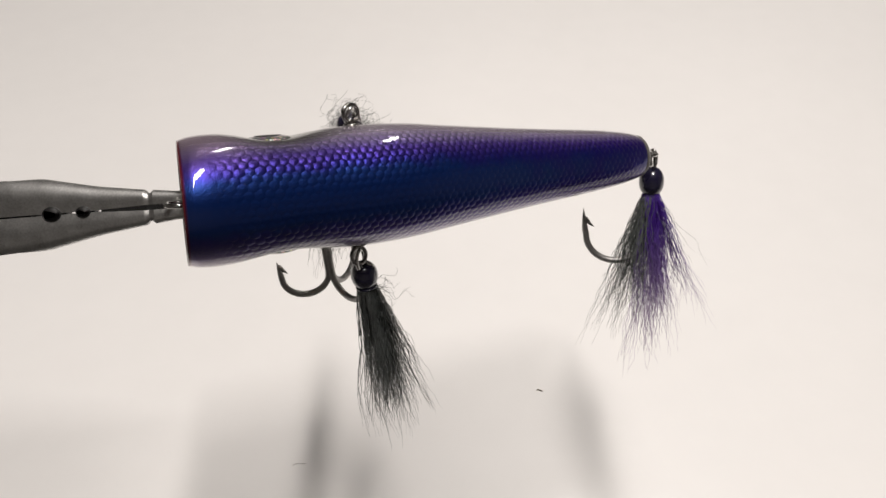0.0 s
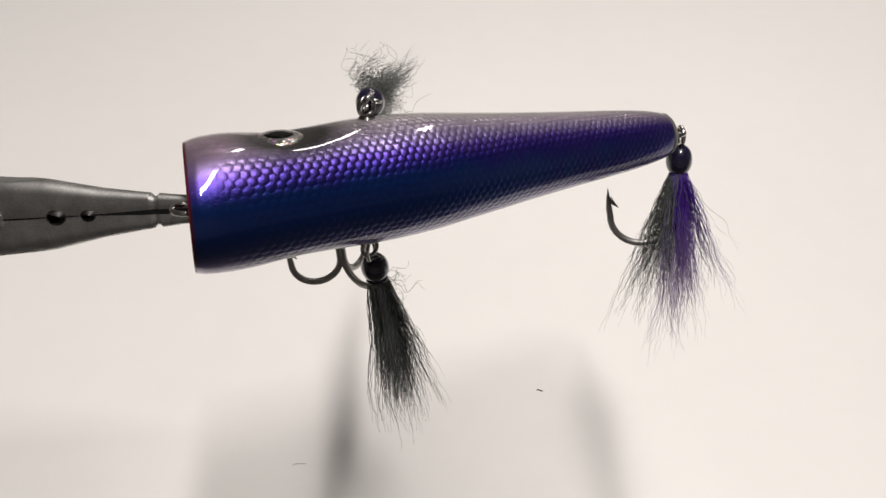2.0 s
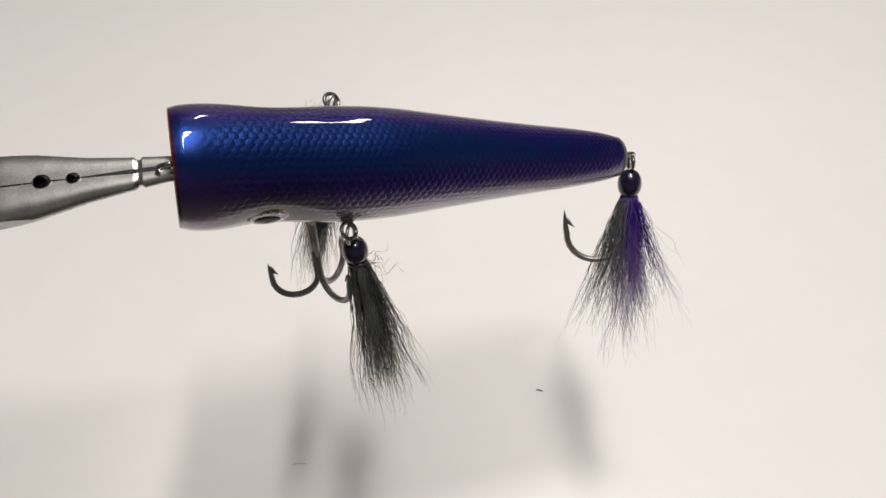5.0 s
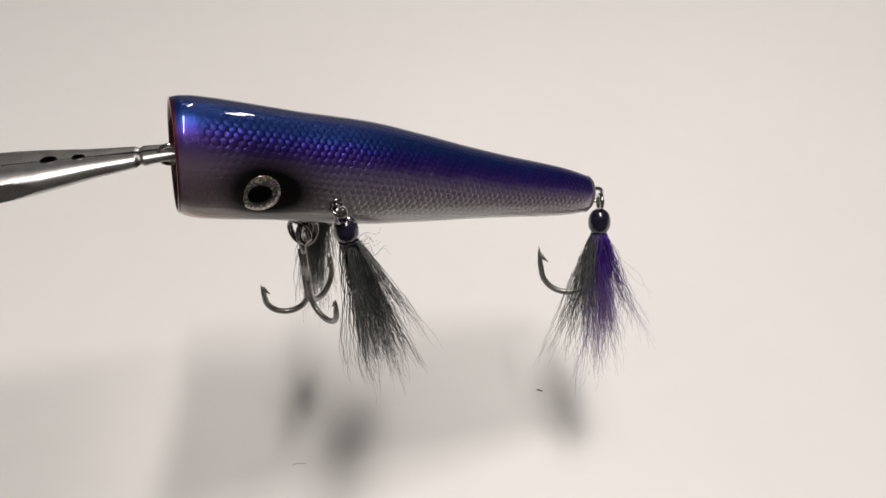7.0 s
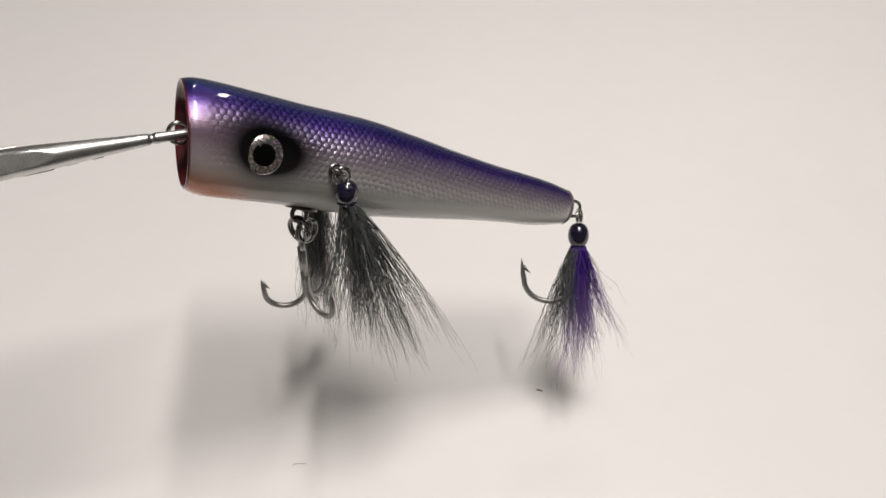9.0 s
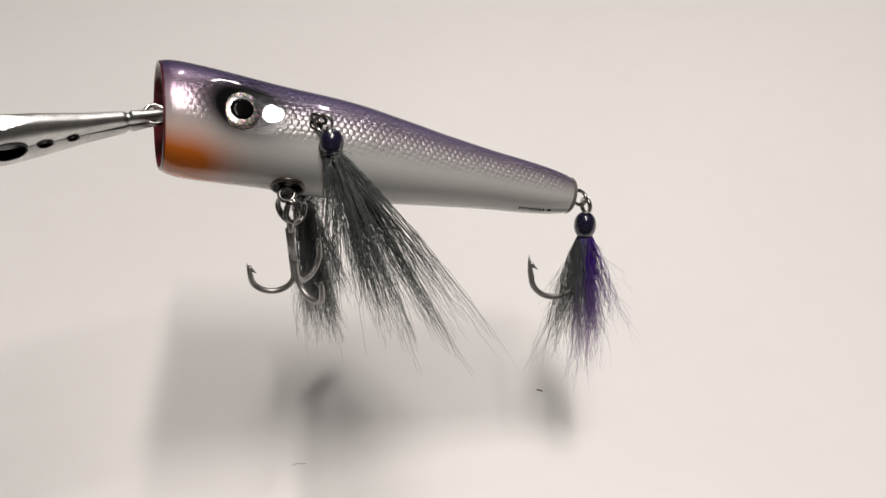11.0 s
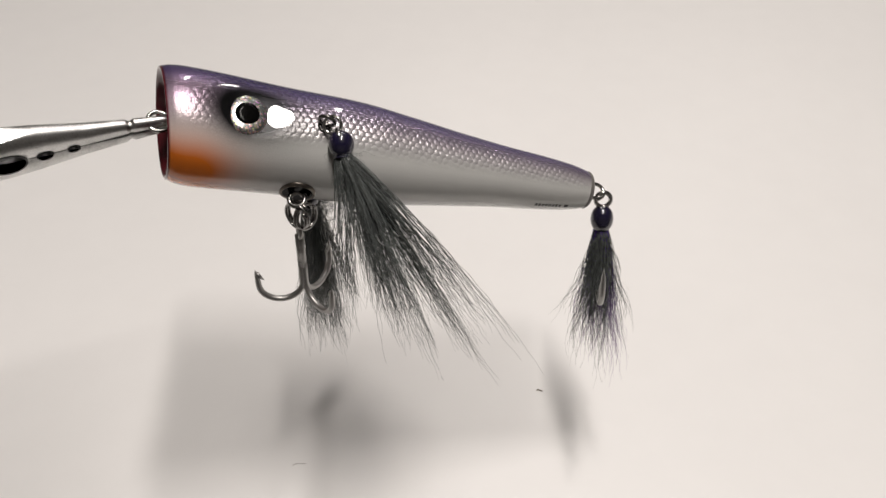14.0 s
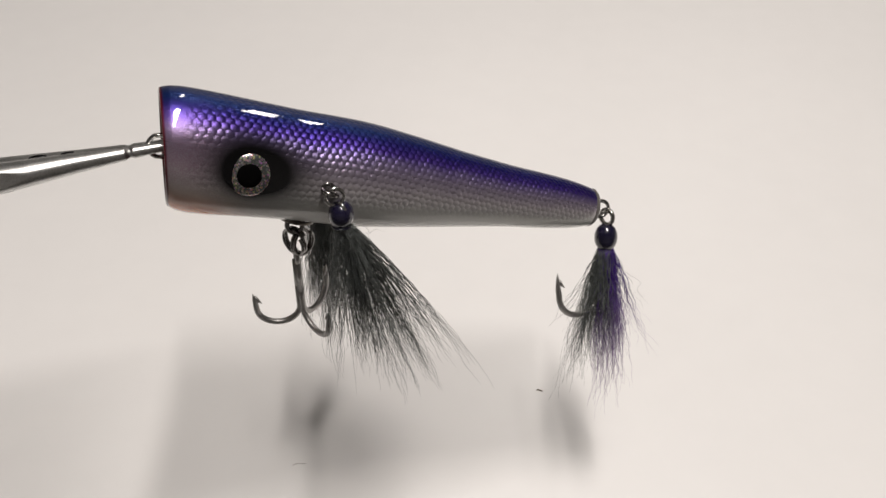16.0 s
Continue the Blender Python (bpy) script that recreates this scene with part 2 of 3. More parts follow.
table = empty("work_table", "plain white laminate work table with a clean smooth top", "table")
part("tabletop", box(-1.1, 1.1, 0.215, 1.45, TABLE - 0.03, TABLE, 0.003), WHITE, table)
for lx in (-1.02, 1.02):
    for ly in (0.27, 1.37):
        part("leg", box(lx - 0.025, lx + 0.025, ly - 0.025, ly + 0.025, 0.0, TABLE - 0.03, 0.003), ENAMEL, table)


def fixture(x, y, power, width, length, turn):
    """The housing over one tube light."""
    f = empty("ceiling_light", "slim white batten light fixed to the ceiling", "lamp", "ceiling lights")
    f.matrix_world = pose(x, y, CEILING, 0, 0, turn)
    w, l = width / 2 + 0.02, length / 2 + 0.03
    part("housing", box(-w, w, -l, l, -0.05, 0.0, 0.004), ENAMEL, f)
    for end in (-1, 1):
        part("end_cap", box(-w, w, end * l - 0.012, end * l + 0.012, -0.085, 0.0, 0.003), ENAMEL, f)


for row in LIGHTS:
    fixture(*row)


def crumb(x, y, turn, length, thick):
    pts = [(length * (s - 0.5), 0.0006 * math.sin(5 * s), thick * 0.8 + 0.0002 * math.sin(9 * s)) for s in np.linspace(0, 1, 7)]
    v, f = tube(pts, [thick * k for k in (0.4, 0.9, 1.0, 0.8, 1.0, 0.7, 0.3)], 6)
    c = part("crumb", (v, f), CRUMB)
    c.matrix_world = pose(x, y, TABLE, 0, 0, turn)
    return tagged(c, "tiny brown crumb lying on the white tabletop", "crumb", "specks on the table")


CRUMBS = [(0.0395, 0.3090, 8, 0.0024, 0.0003), (-0.0546, 0.2702, 20, 0.0048, 0.00012)]  # x, y, turn, length, thickness


# ---- the lure ----
LENGTH = 0.1415
XS = [-0.5, 2, 6, 10, 15, 27, 38, 50.5, 61, 75.5, 95, 109.5, 124.5, 132.5, 136.5, 139.5, 141, 141.5]
RY = [16.18, 16.8, 17.18, 17.35, 17.43, 17.1, 16.72, 16.57, 16.02, 14.38, 12.16, 10.69, 9.21, 8.16, 7.42, 6.5, 4.9, 0.0]
RZ = [16.89, 17.76, 18.15, 18.08, 17.86, 17.16, 16.62, 16.37, 15.96, 14.5, 12.02, 10.23, 8.93, 7.96, 7.18, 6.4, 4.9, 0.0]
EYE_X, BELLY_X = 0.0232, 0.0421
SLANT = 0.19  # the mouth leans forward at the top
HANG = {-1: 0.0465, 1: 0.0470}
HANG_Z = -0.0010


def smooth_profile(x, values):
    """Cubic through the profile's rows, without overshoot."""
    xs, ys = np.array(XS) / 1000, np.array(values) / 1000
    d = np.diff(ys) / np.diff(xs)
    m = np.zeros(len(xs))
    m[0], m[-1] = d[0], d[-1]
    for i in range(1, len(xs) - 1):
        m[i] = 0 if d[i - 1] * d[i] <= 0 else 2 * d[i - 1] * d[i] / (d[i - 1] + d[i])
    i = np.clip(np.searchsorted(xs, x) - 1, 0, len(xs) - 2)
    h = xs[i + 1] - xs[i]
    s = (x - xs[i]) / h
    return (2 * s**3 - 3 * s**2 + 1) * ys[i] + (s**3 - 2 * s**2 + s) * h * m[i] + (3 * s**2 - 2 * s**3) * ys[i + 1] + (s**3 - s**2) * h * m[i + 1]


def lure_body(parent):
    nx, na = 800, 640
    s = np.linspace(0, 1, nx)
    x = -0.0005 + (LENGTH + 0.0005) * (1 - (1 - s) ** 1.12)
    a = np.linspace(0, 2 * np.pi, na, endpoint=False)  # from +y through the back (+z)
    X, A = np.meshgrid(x, a, indexing="ij")
    ry, rz = smooth_profile(X, RY), smooth_profile(X, RZ)
    Y, Z = ry * np.cos(A), rz * np.sin(A)
    up = np.sin(A)
    Z = Z + 0.0009 * np.clip(up, 0, 1) ** 2 * np.clip((0.092 - X) / 0.035, 0, 1)
    # sockets carved for the eyes, run out behind them
    lat = np.abs(np.cos(A))
    dx = np.where(X < EYE_X, (X - EYE_X) / 0.0100, (X - EYE_X) / 0.0128)
    socket = np.exp(-((dx**2 + (Z / 0.0089) ** 2) ** 1.1)) * (lat > 0.2)
    Y = Y - np.sign(Y) * socket * 0.0026
    # scales, a net of hexagons measured along and around from the back line
    size = 0.0025 - 0.0007 * X / LENGTH
    around = np.abs(((A - np.pi / 2 + np.pi) % (2 * np.pi)) - np.pi)
    u = np.interp(X, x, np.concatenate([[0], np.cumsum(np.diff(x) / (0.0025 - 0.0007 * x[1:] / LENGTH))]))
    v = around * (ry + rz) / 2 / size
    wob = 0.08 * np.sin(3.1 * u + 1.7 * v) + 0.06 * np.sin(5.3 * v - 2.2 * u) + 0.12 * np.sin(0.9 * u - 0.7 * v)
    p, q = u + wob * 0.4, v * 1.0 + wob * 0.5
    r3 = math.sqrt(3)

    def cell(off):
        gx = (p + off * 0.5) % 1.0 - 0.5
        gy = (q + off * r3 / 2) % r3 - r3 / 2
        return gx, gy

    g0, g1 = cell(0), cell(1)
    first = g0[0] ** 2 + g0[1] ** 2 < g1[0] ** 2 + g1[1] ** 2
    gx, gy = np.where(first, g0[0], g1[0]), np.where(first, g0[1], g1[1])
    reach = np.maximum(np.abs(gx), np.abs(gx) * 0.5 + np.abs(gy) * r3 / 2)  # 0.5 at an edge
    edge = np.clip((reach - 0.41) / 0.09, 0, 1)
    edge = edge * edge * (3 - 2 * edge)
    fade = np.clip((X - 0.004) / 0.010, 0, 1) * np.clip((0.1400 - X) / 0.006, 0, 1)
    fade = fade * np.clip((up + 0.50) / 0.30, 0, 1) * (1 - np.clip(socket * 1.7, 0, 1))
    fade = fade * (1 - 0.5 * np.clip((up - 0.86) / 0.10, 0, 1))
    dome = (1 - np.clip((gx**2 + gy**2) / 0.30, 0, 1)) * (1 - 0.35 * edge) * (0.55 + 0.9 * np.clip(gx + 0.5, 0, 1))
    lift = dome * fade * 0.000003
    nrm = np.stack([np.zeros_like(X), np.cos(A), np.sin(A)], -1)
    co = np.stack([X, Y, Z], -1) + nrm * lift[..., None]
    co[..., 0] -= SLANT * co[..., 2] * np.clip(1 - X / 0.03, 0, 1) ** 1.5
    verts = co.reshape(-1, 3)
    i, k = np.meshgrid(np.arange(nx - 1), np.arange(na), indexing="ij")
    l = (k + 1) % na
    faces = np.stack([i * na + k, (i + 1) * na + k, (i + 1) * na + l, i * na + l], -1).reshape(-1, 4)
    me = bpy.data.meshes.new("body")
    me.vertices.add(len(verts))
    me.vertices.foreach_set("co", verts.astype(np.float32).ravel())
    me.loops.add(faces.size)
    me.loops.foreach_set("vertex_index", faces[:, ::-1].astype(np.int32).ravel())
    me.polygons.add(len(faces))
    me.polygons.foreach_set("loop_start", np.arange(0, faces.size, 4, dtype=np.int32))
    me.polygons.foreach_set("use_smooth", np.ones(len(faces), dtype=bool))
    me.update(calc_edges=True)
    me.validate()
    elev = np.degrees(np.arcsin(np.clip(up, -1, 1)))
    hx = np.where(X < EYE_X, (X - EYE_X) / 0.0115, (X - EYE_X - 0.001) / 0.0155)
    halo = np.clip(1.45 * np.exp(-((hx**2 + ((Z - 0.0008) / 0.0102) ** 2) ** 1.25)), 0, 1) * (lat > 0.15)
    orange = np.clip(1.25 * np.exp(-(((elev + 70) / 29) ** 2)) * np.exp(-((np.clip(X - 0.007, 0, 1) / 0.0135) ** 2)), 0, 0.97)
    rose = 0.85 * np.exp(-(((elev - 8) / 29) ** 2)) * np.exp(-((np.clip(X - 0.006, 0, 1) / 0.0110) ** 2))
    lip = np.clip((0.0001 - X) / 0.0006, 0, 1)
    back = np.sin(A - radians(2))  # the blue of the back thins out to violet at the tail
    for name, values in (("up", back - 0.14 * np.clip((X - 0.055) / 0.08, 0, 1) * np.clip(back, 0, 1) ** 6), ("scale", edge * fade), ("dome", dome * fade), ("halo", halo), ("orange", orange), ("rose", rose), ("lip", lip)):
        me.attributes.new(name, "FLOAT", "POINT").data.foreach_set("value", values.astype(np.float32).ravel())
    me.materials.append(PAINT)
    ob = new("body", me)
    ob.parent = parent
    return tagged(ob, "tapered blue-to-pearl lacquered body with pressed scale pattern")


def lure_eye(parent, side):
    """A domed stick-on eye: silver glitter ring, black pupil and a dark rim, set in its socket."""
    prof = [(0.0, 0.0066), (0.0007, 0.00655), (0.0012, 0.0060), (0.0016, 0.0048), (0.0018, 0.0034), (0.0019, 0.0)]
    v, f = revolve(prof, 48)
    eye = part("eye", (v, f), GLITTER, parent, "domed silver glitter eye with a black pupil")
    y = float(smooth_profile(np.array([EYE_X]), RY)[0]) - 0.0035
    eye.matrix_basis = pose(EYE_X, side * y, -0.0004, 0, 0, 90 * side)
    prof = [(0.00155, 0.0038), (0.00184, 0.0036), (0.00196, 0.0020), (0.0020, 0.0)]
    part("pupil", revolve(prof, 40), PUPIL_AND_BORE, eye)
    part("rim", ring((0.0002, 0, 0), (1, 0, 0), 0.0066, 0.0003, steps=48), BLACK, eye)


def eyelet(name, parent, base, out, axis, radius, wire, mat, stem=0.003):
    """A screw eye: a straight stem and a closed loop."""
    base, out = Vector(base), Vector(out).normalized()
    mid = base + out * (stem + radius)
    return part(name, joined(tube([base - out * 0.004, base + out * stem], wire), ring(mid, axis, radius, wire)), mat, parent)


def build_lure():
    lure = empty("fishing_lure", "glossy blue, violet and pearl fishing lure held up by pliers", "fishing lure")
    lure_body(lure)
    rim = [(-0.0005, 0.999), (-0.0008, 0.990), (-0.0009, 0.975), (-0.0007, 0.955), (-0.0001, 0.935)]

    def slanted(mesh):
        rows = []
        for x, y, z in mesh[0]:
            y, z = y * RY[0] / 1000, z * RZ[0] / 1000 + 0.0009 * max(0.0, z) ** 2
            rows.append((x - SLANT * z * 1.02, y, z))
        return rows, mesh[1]

    part("mouth_rim", slanted(revolve(rim)), RED, lure)
    cup = [(-0.0001 + 0.0140 * (1 - (r / 0.935) ** 3), r) for r in np.linspace(0.935, 0.005, 18)]
    part("mouth_cup", slanted(revolve(cup)), RED, lure, "hollow dark red lacquered mouth")
    for side in (-1, 1):
        lure_eye(lure, side)
        hx = HANG[side]
        y = float(smooth_profile(np.array([hx]), RY)[0])
        eyelet("side_eyelet", lure, (hx, side * (y - 0.0006), HANG_Z), (0, side, 0), (0.25, 0, 1), 0.0024, 0.00058, NICKEL, 0.0012)
        part("eyelet_washer", ring((hx, side * (y - 0.0002), HANG_Z), (0, 1, 0), 0.0017, 0.0006), NICKEL, lure)
    eyelet("nose_eyelet", lure, (0.013, 0, 0.0005), (-1, 0, 0), (0, 1, 0), 0.0033, 0.0007, WIRE, 0.0115)
    eyelet("tail_eyelet", lure, (LENGTH - 0.001, 0, 0), (1, 0, 0), (0, 1, 0), 0.0028, 0.00065, WIRE, 0.001)
    part("tail_washer", revolve([(LENGTH - 0.0018, 0.0064), (LENGTH - 0.0012, 0.0065), (LENGTH - 0.0003, 0.0058), (LENGTH + 0.0003, 0.0042), (LENGTH + 0.0006, 0.0020), (LENGTH + 0.0007, 0.0)], 40), TAN, lure, "crazed grey varnish over the tail end")
    rz = float(smooth_profile(np.array([BELLY_X]), RZ)[0])
    well = [(-0.0006, 0.0057), (0.0004, 0.0056), (0.0005, 0.0048), (0.0002, 0.0044), (-0.0004, 0.0040), (-0.0005, 0.0)]
    w = part("belly_grommet", revolve(well, 40), GROMMET, lure, "dark metal grommet in the belly")
    w.matrix_basis = pose(BELLY_X, 0, -rz, 0, 90, 0)
    # no bore is cut; a black disc paints the shade inside it
    part("bore_shade", revolve([(0.00042, 0.0047), (0.00030, 0.0030), (0.00025, 0.0)], 40), PUPIL_AND_BORE, w, "black disc painted as the shade in the grommet's bore")
    eyelet("belly_eyelet", lure, (BELLY_X, 0, -rz + 0.001), (0, 0, -1), (0.3, 1, 0), 0.0024, 0.0008, NICKEL, 0.001)
    # a line of lettering as plain bars
    for k in range(9):
        bx, length = 0.1210 + 0.00122 * k + (0.0008 if k == 8 else 0.0), 0.00085 if k < 8 else 0.0014
        rr = float(smooth_profile(np.array([bx]), RZ)[0])
        bar = box(0, length, -0.00065, 0.00065, -0.00006, 0.00006, 0.00003)
        ob = part("lettering_bar", bar, INK, lure, "short dark bar of lettering", False)
        w = radians(-100)
        ob.matrix_basis = pose(bx, rr * math.cos(w), rr * math.sin(w), 0, 0, 0) @ pose(0, 0, 0, -10, -6.5, 0)
    return lure


# ---- hair tassels and hooks; each hangs from its own origin along -z ----
def strands(rng, count, clumps, root, thick, crinkle, mid_z, wisps=5, tight=0.45):
    """Crinkled hairs that gather in wisps; rows of clumps: (lean along x, lean along y, length, spread)."""
    verts, faces = [], []
    locks = []
    for lx, ly, length, spread in clumps:
        for k in range(wisps):
            locks.append((math.tan(radians(lx)) + rng.gauss(0, spread), math.tan(radians(ly)) + rng.gauss(0, spread), length * rng.uniform(0.72, 1.0), spread,
                          rng.uniform(0, 2 * math.pi), rng.uniform(0, 6.3), rng.uniform(0, 6.3)))
    for n in range(count):
        lx, ly, length, spread, at, f1, f2 = locks[n % len(locks)]
        ang, rad = at + rng.gauss(0, 0.5), root * math.sqrt(rng.random())
        p = Vector((rad * math.cos(ang), rad * math.sin(ang), mid_z))
        ex, ey = rng.gauss(0, spread * tight), rng.gauss(0, spread * tight)
        if rng.random() < 0.07:
            ex, ey = ex * 2.6, ey * 2.6
        length *= rng.uniform(0.5, 1.0) ** 0.6 * (1.13 if rng.random() < 0.08 else 1.0)
        ph, ph2 = rng.uniform(0, 6.3), rng.uniform(0, 6.3)
        pts, radii = [], []
        steps = 18
        for k in range(steps):
            s = k / (steps - 1)
            wig, near = crinkle * s * (0.4 + s), crinkle * 0.22 * min(1.0, 4 * s)
            pts.append(p + Vector((
                lx * length * s ** 0.88 + ex * length * s + p.x * 0.5 * s + wig * (0.7 * math.sin(f1 + 8 * s) + 0.5 * math.sin(ph + 11 * s)) + near * math.sin(ph2 + 46 * s * length / 0.06),
                ly * length * s ** 0.88 + ey * length * s + p.y * 0.5 * s + wig * (0.7 * math.sin(f2 + 9 * s) + 0.5 * math.sin(ph2 + 13 * s)) + near * math.sin(ph + 41 * s * length / 0.06),
                -length * s)))
            radii.append(thick * (1 - 0.8 * s ** 1.5))
        v, f = tube(pts, radii, 3)
        k0 = len(verts)
        verts += v
        faces += [tuple(i + k0 for i in q) for q in f]
    return verts, faces


def frizz(rng, count, z, reach, thick, heading, width):
    """Short curly hairs that stand out round the tie."""
    verts, faces = [], []
    for n in range(count):
        ang, tip = radians(heading + rng.uniform(-width, width)), rng.uniform(-0.9, 0.25)
        length = reach * rng.uniform(0.35, 1.0)
        d = Vector((math.cos(ang) * math.cos(tip), math.sin(ang) * math.cos(tip), math.sin(tip)))
        sidev = d.orthogonal()
        other = d.cross(sidev)
        ph = rng.uniform(0, 6.3)
        pts = []
        for k in range(22):
            s = k / 21
            c = reach * 0.13 * s
            pts.append(Vector((0, 0, z)) + d * (0.002 + length * s) + sidev * c * (math.sin(ph + 9 * s) + 0.35 * math.sin(ph + 19 * s)) + other * c * math.cos(ph * 2 + 13 * s))
        v, f = tube(pts, [thick * (1 - 0.6 * k / 21) for k in range(22)], 3)
        k0 = len(verts)
        verts += v
        faces += [tuple(i + k0 for i in q) for q in f]
    return verts, faces


def bead_mesh(z, r, h):
    prof = [(h * math.cos(w), r * math.sin(w) ** 0.8) for w in np.linspace(0.02, math.pi - 0.02, 14)]
    v, f = revolve(prof, 24)
    return [(b, c, z + a) for a, b, c in v], f


SET_OFF = (0.0032, 0.0, 0.0)


def shifted(mesh, by):
    return [Vector(v) + Vector(by) for v in mesh[0]], mesh[1]


def build_tassel(seed, curls, reach, heading, spread):
    rng = random.Random(seed)
    t = empty("hair_tassel", "grey bucktail hair tassel tied under a dark bead", "tassel", "side tassels")
    part("link_ring", ring((0.0014, 0, -0.0016), (0.25, 1, 0), 0.0027, 0.00055), WIRE, t, "bright wire ring")
    part("bead", shifted(bead_mesh(-0.0076, 0.0039, 0.0042), SET_OFF), THREAD, t, "dark violet lacquered thread bead")
    part("bead_stem", shifted(tube([(-0.0008, -0.0012, -0.0030), (0.0, -0.0026, -0.0048), (0.0003, -0.0030, -0.0066)], [0.0006, 0.0007, 0.0003]), SET_OFF), WIRE, t)
    part("tie", shifted(ring((0, 0, -0.0113), (0, 0, 1), 0.0028, 0.0003), SET_OFF), THREAD, t)
    clumps = [(-4, 1, 0.056, 0.03), (2, 0, 0.064, 0.03), (7, 3, 0.068, 0.035), (11, -2, 0.070, 0.03), (18, -3, 0.074, 0.025), (24, 0, 0.079, 0.025), (28, 2, 0.077, 0.025), (34, -2, 0.066, 0.03), (16, 2, 0.074, 0.055)]
    part("hair", shifted(strands(rng, 520, clumps, 0.0027, 0.00012, 0.0010, -0.0104, 4), SET_OFF), GREY_HAIR, t)
    part("curly_hair", shifted(joined(frizz(rng, curls, -0.0115, reach, 0.00008, heading, spread), frizz(rng, 5 if curls > 100 else 0, -0.0115, reach * 1.4, 0.00007, heading - 65, 25)), SET_OFF), GREY_HAIR, t, "short curly grey underhair")
    return t


def hook_wire(azimuth, top, bottom, gap, wire, rise):
    """One bend of a hook, from the shank down, round and up to a barbed point."""
    ca, sa = math.cos(azimuth), math.sin(azimuth)
    rows = [(0.0006, top), (0.0006, bottom + gap * 0.75)]
    for w in np.linspace(0.0, math.pi, 15):
        rows.append((gap / 2 - gap / 2 * math.cos(w) + 0.0006, bottom + gap * 0.46 - gap * 0.46 * math.sin(w)))
    tip = bottom + rise
    rows += [(gap * 1.05, bottom + (tip - bottom) * 0.62), (gap * 1.07, bottom + (tip - bottom) * 0.82), (gap * 1.085, tip)]
    pts = [(r * ca, r * sa, z) for r, z in rows]
    radii = [wire] * (len(rows) - 3) + [wire * 0.95, wire * 0.6, wire * 0.06]
    bend = tube(pts, radii, 10)
    base = bottom + rise * 0.66
    barb = tube([((gap * 1.05) * ca, (gap * 1.05) * sa, base + 0.0028), ((gap * 0.98) * ca, (gap * 0.98) * sa, base + 0.0010), ((gap * 0.90) * ca, (gap * 0.90) * sa, base - 0.0002)],
                [wire * 0.7, wire * 0.55, wire * 0.05], 6)
    return bend, barb


def build_treble():
    t = empty("treble_hook", "tinned steel treble hook on black split rings under the belly", "hook")
    part("split_ring", ring((0, 0, -0.0042), (0.75, 1, 0), 0.0044, 0.00055, 2.0, 0.0011), NICKEL, t)
    part("split_ring", ring((0.0022, 0.0006, -0.0052), (1, -0.7, 0.1), 0.0040, 0.00055, 2.0, 0.0011), NICKEL, t)
    part("hook_eye", ring((0, 0, -0.0102), (1, 0.3, 0), 0.0021, 0.0008), HOOK, t)
    part("shank", joined(*[tube([(0.0007 * math.cos(w), 0.0007 * math.sin(w), -0.0118), (0.0007 * math.cos(w), 0.0007 * math.sin(w), -0.024)], 0.0009) for w in (3.2, 5.3, 1.1)]), HOOK, t)
    for w in (radians(188), radians(312), radians(62)):
        bend, barb = hook_wire(w, -0.0225, -0.0373, 0.0142, 0.00100, 0.0130)
        b = part("bend", bend, HOOK, t)
        part("barb", barb, HOOK, b)
    return t


def build_tail_hook():
    rng = random.Random(11)
    t = empty("tail_hook", "single steel hook dressed with grey and violet bucktail hair", "hook")
    part("hook_eye", ring((0, 0, -0.0016), (1, 0.15, 0), 0.0026, 0.0008), WIRE, t)
    part("shank", tube([(0, 0, -0.004), (0, 0, -0.022)], 0.00085), HOOK, t)
    bend, barb = hook_wire(math.pi, -0.018, -0.0348, 0.0195, 0.00105, 0.0172)
    b = part("bend", bend, HOOK, t)
    part("barb", barb, HOOK, b)
    part("bead", bead_mesh(-0.0088, 0.0040, 0.0048), THREAD, t, "dark violet lacquered thread bead")
    grey = [(-15, 3, 0.050, 0.03), (-11, -3, 0.052, 0.035), (-20, -2, 0.050, 0.03), (-8, 6, 0.054, 0.035), (-6, 10, 0.048, 0.045), (-9, 17, 0.044, 0.05), (-7, -15, 0.044, 0.05)]
    violet = [(2, -4, 0.062, 0.04), (6, -6, 0.054, 0.05), (12, -2, 0.046, 0.05), (-2, -6, 0.064, 0.04), (17, 4, 0.040, 0.05), (6, 0, 0.058, 0.05)]
    part("grey_hair", strands(rng, 270, grey, 0.0026, 0.0001, 0.0013, -0.0125), GREY_HAIR, t, "dark grey bucktail hair")
    part("violet_hair", strands(rng, 400, violet, 0.0027, 0.0001, 0.0014, -0.0125), VIOLET, t, "violet bucktail hair paling to lilac tips")
    part("stray_hair", strands(rng, 10, [(34, 5, 0.024, 0.1), (24, -8, 0.030, 0.15)], 0.002, 0.00007, 0.002, -0.0135), GREY_HAIR, t)
    return t


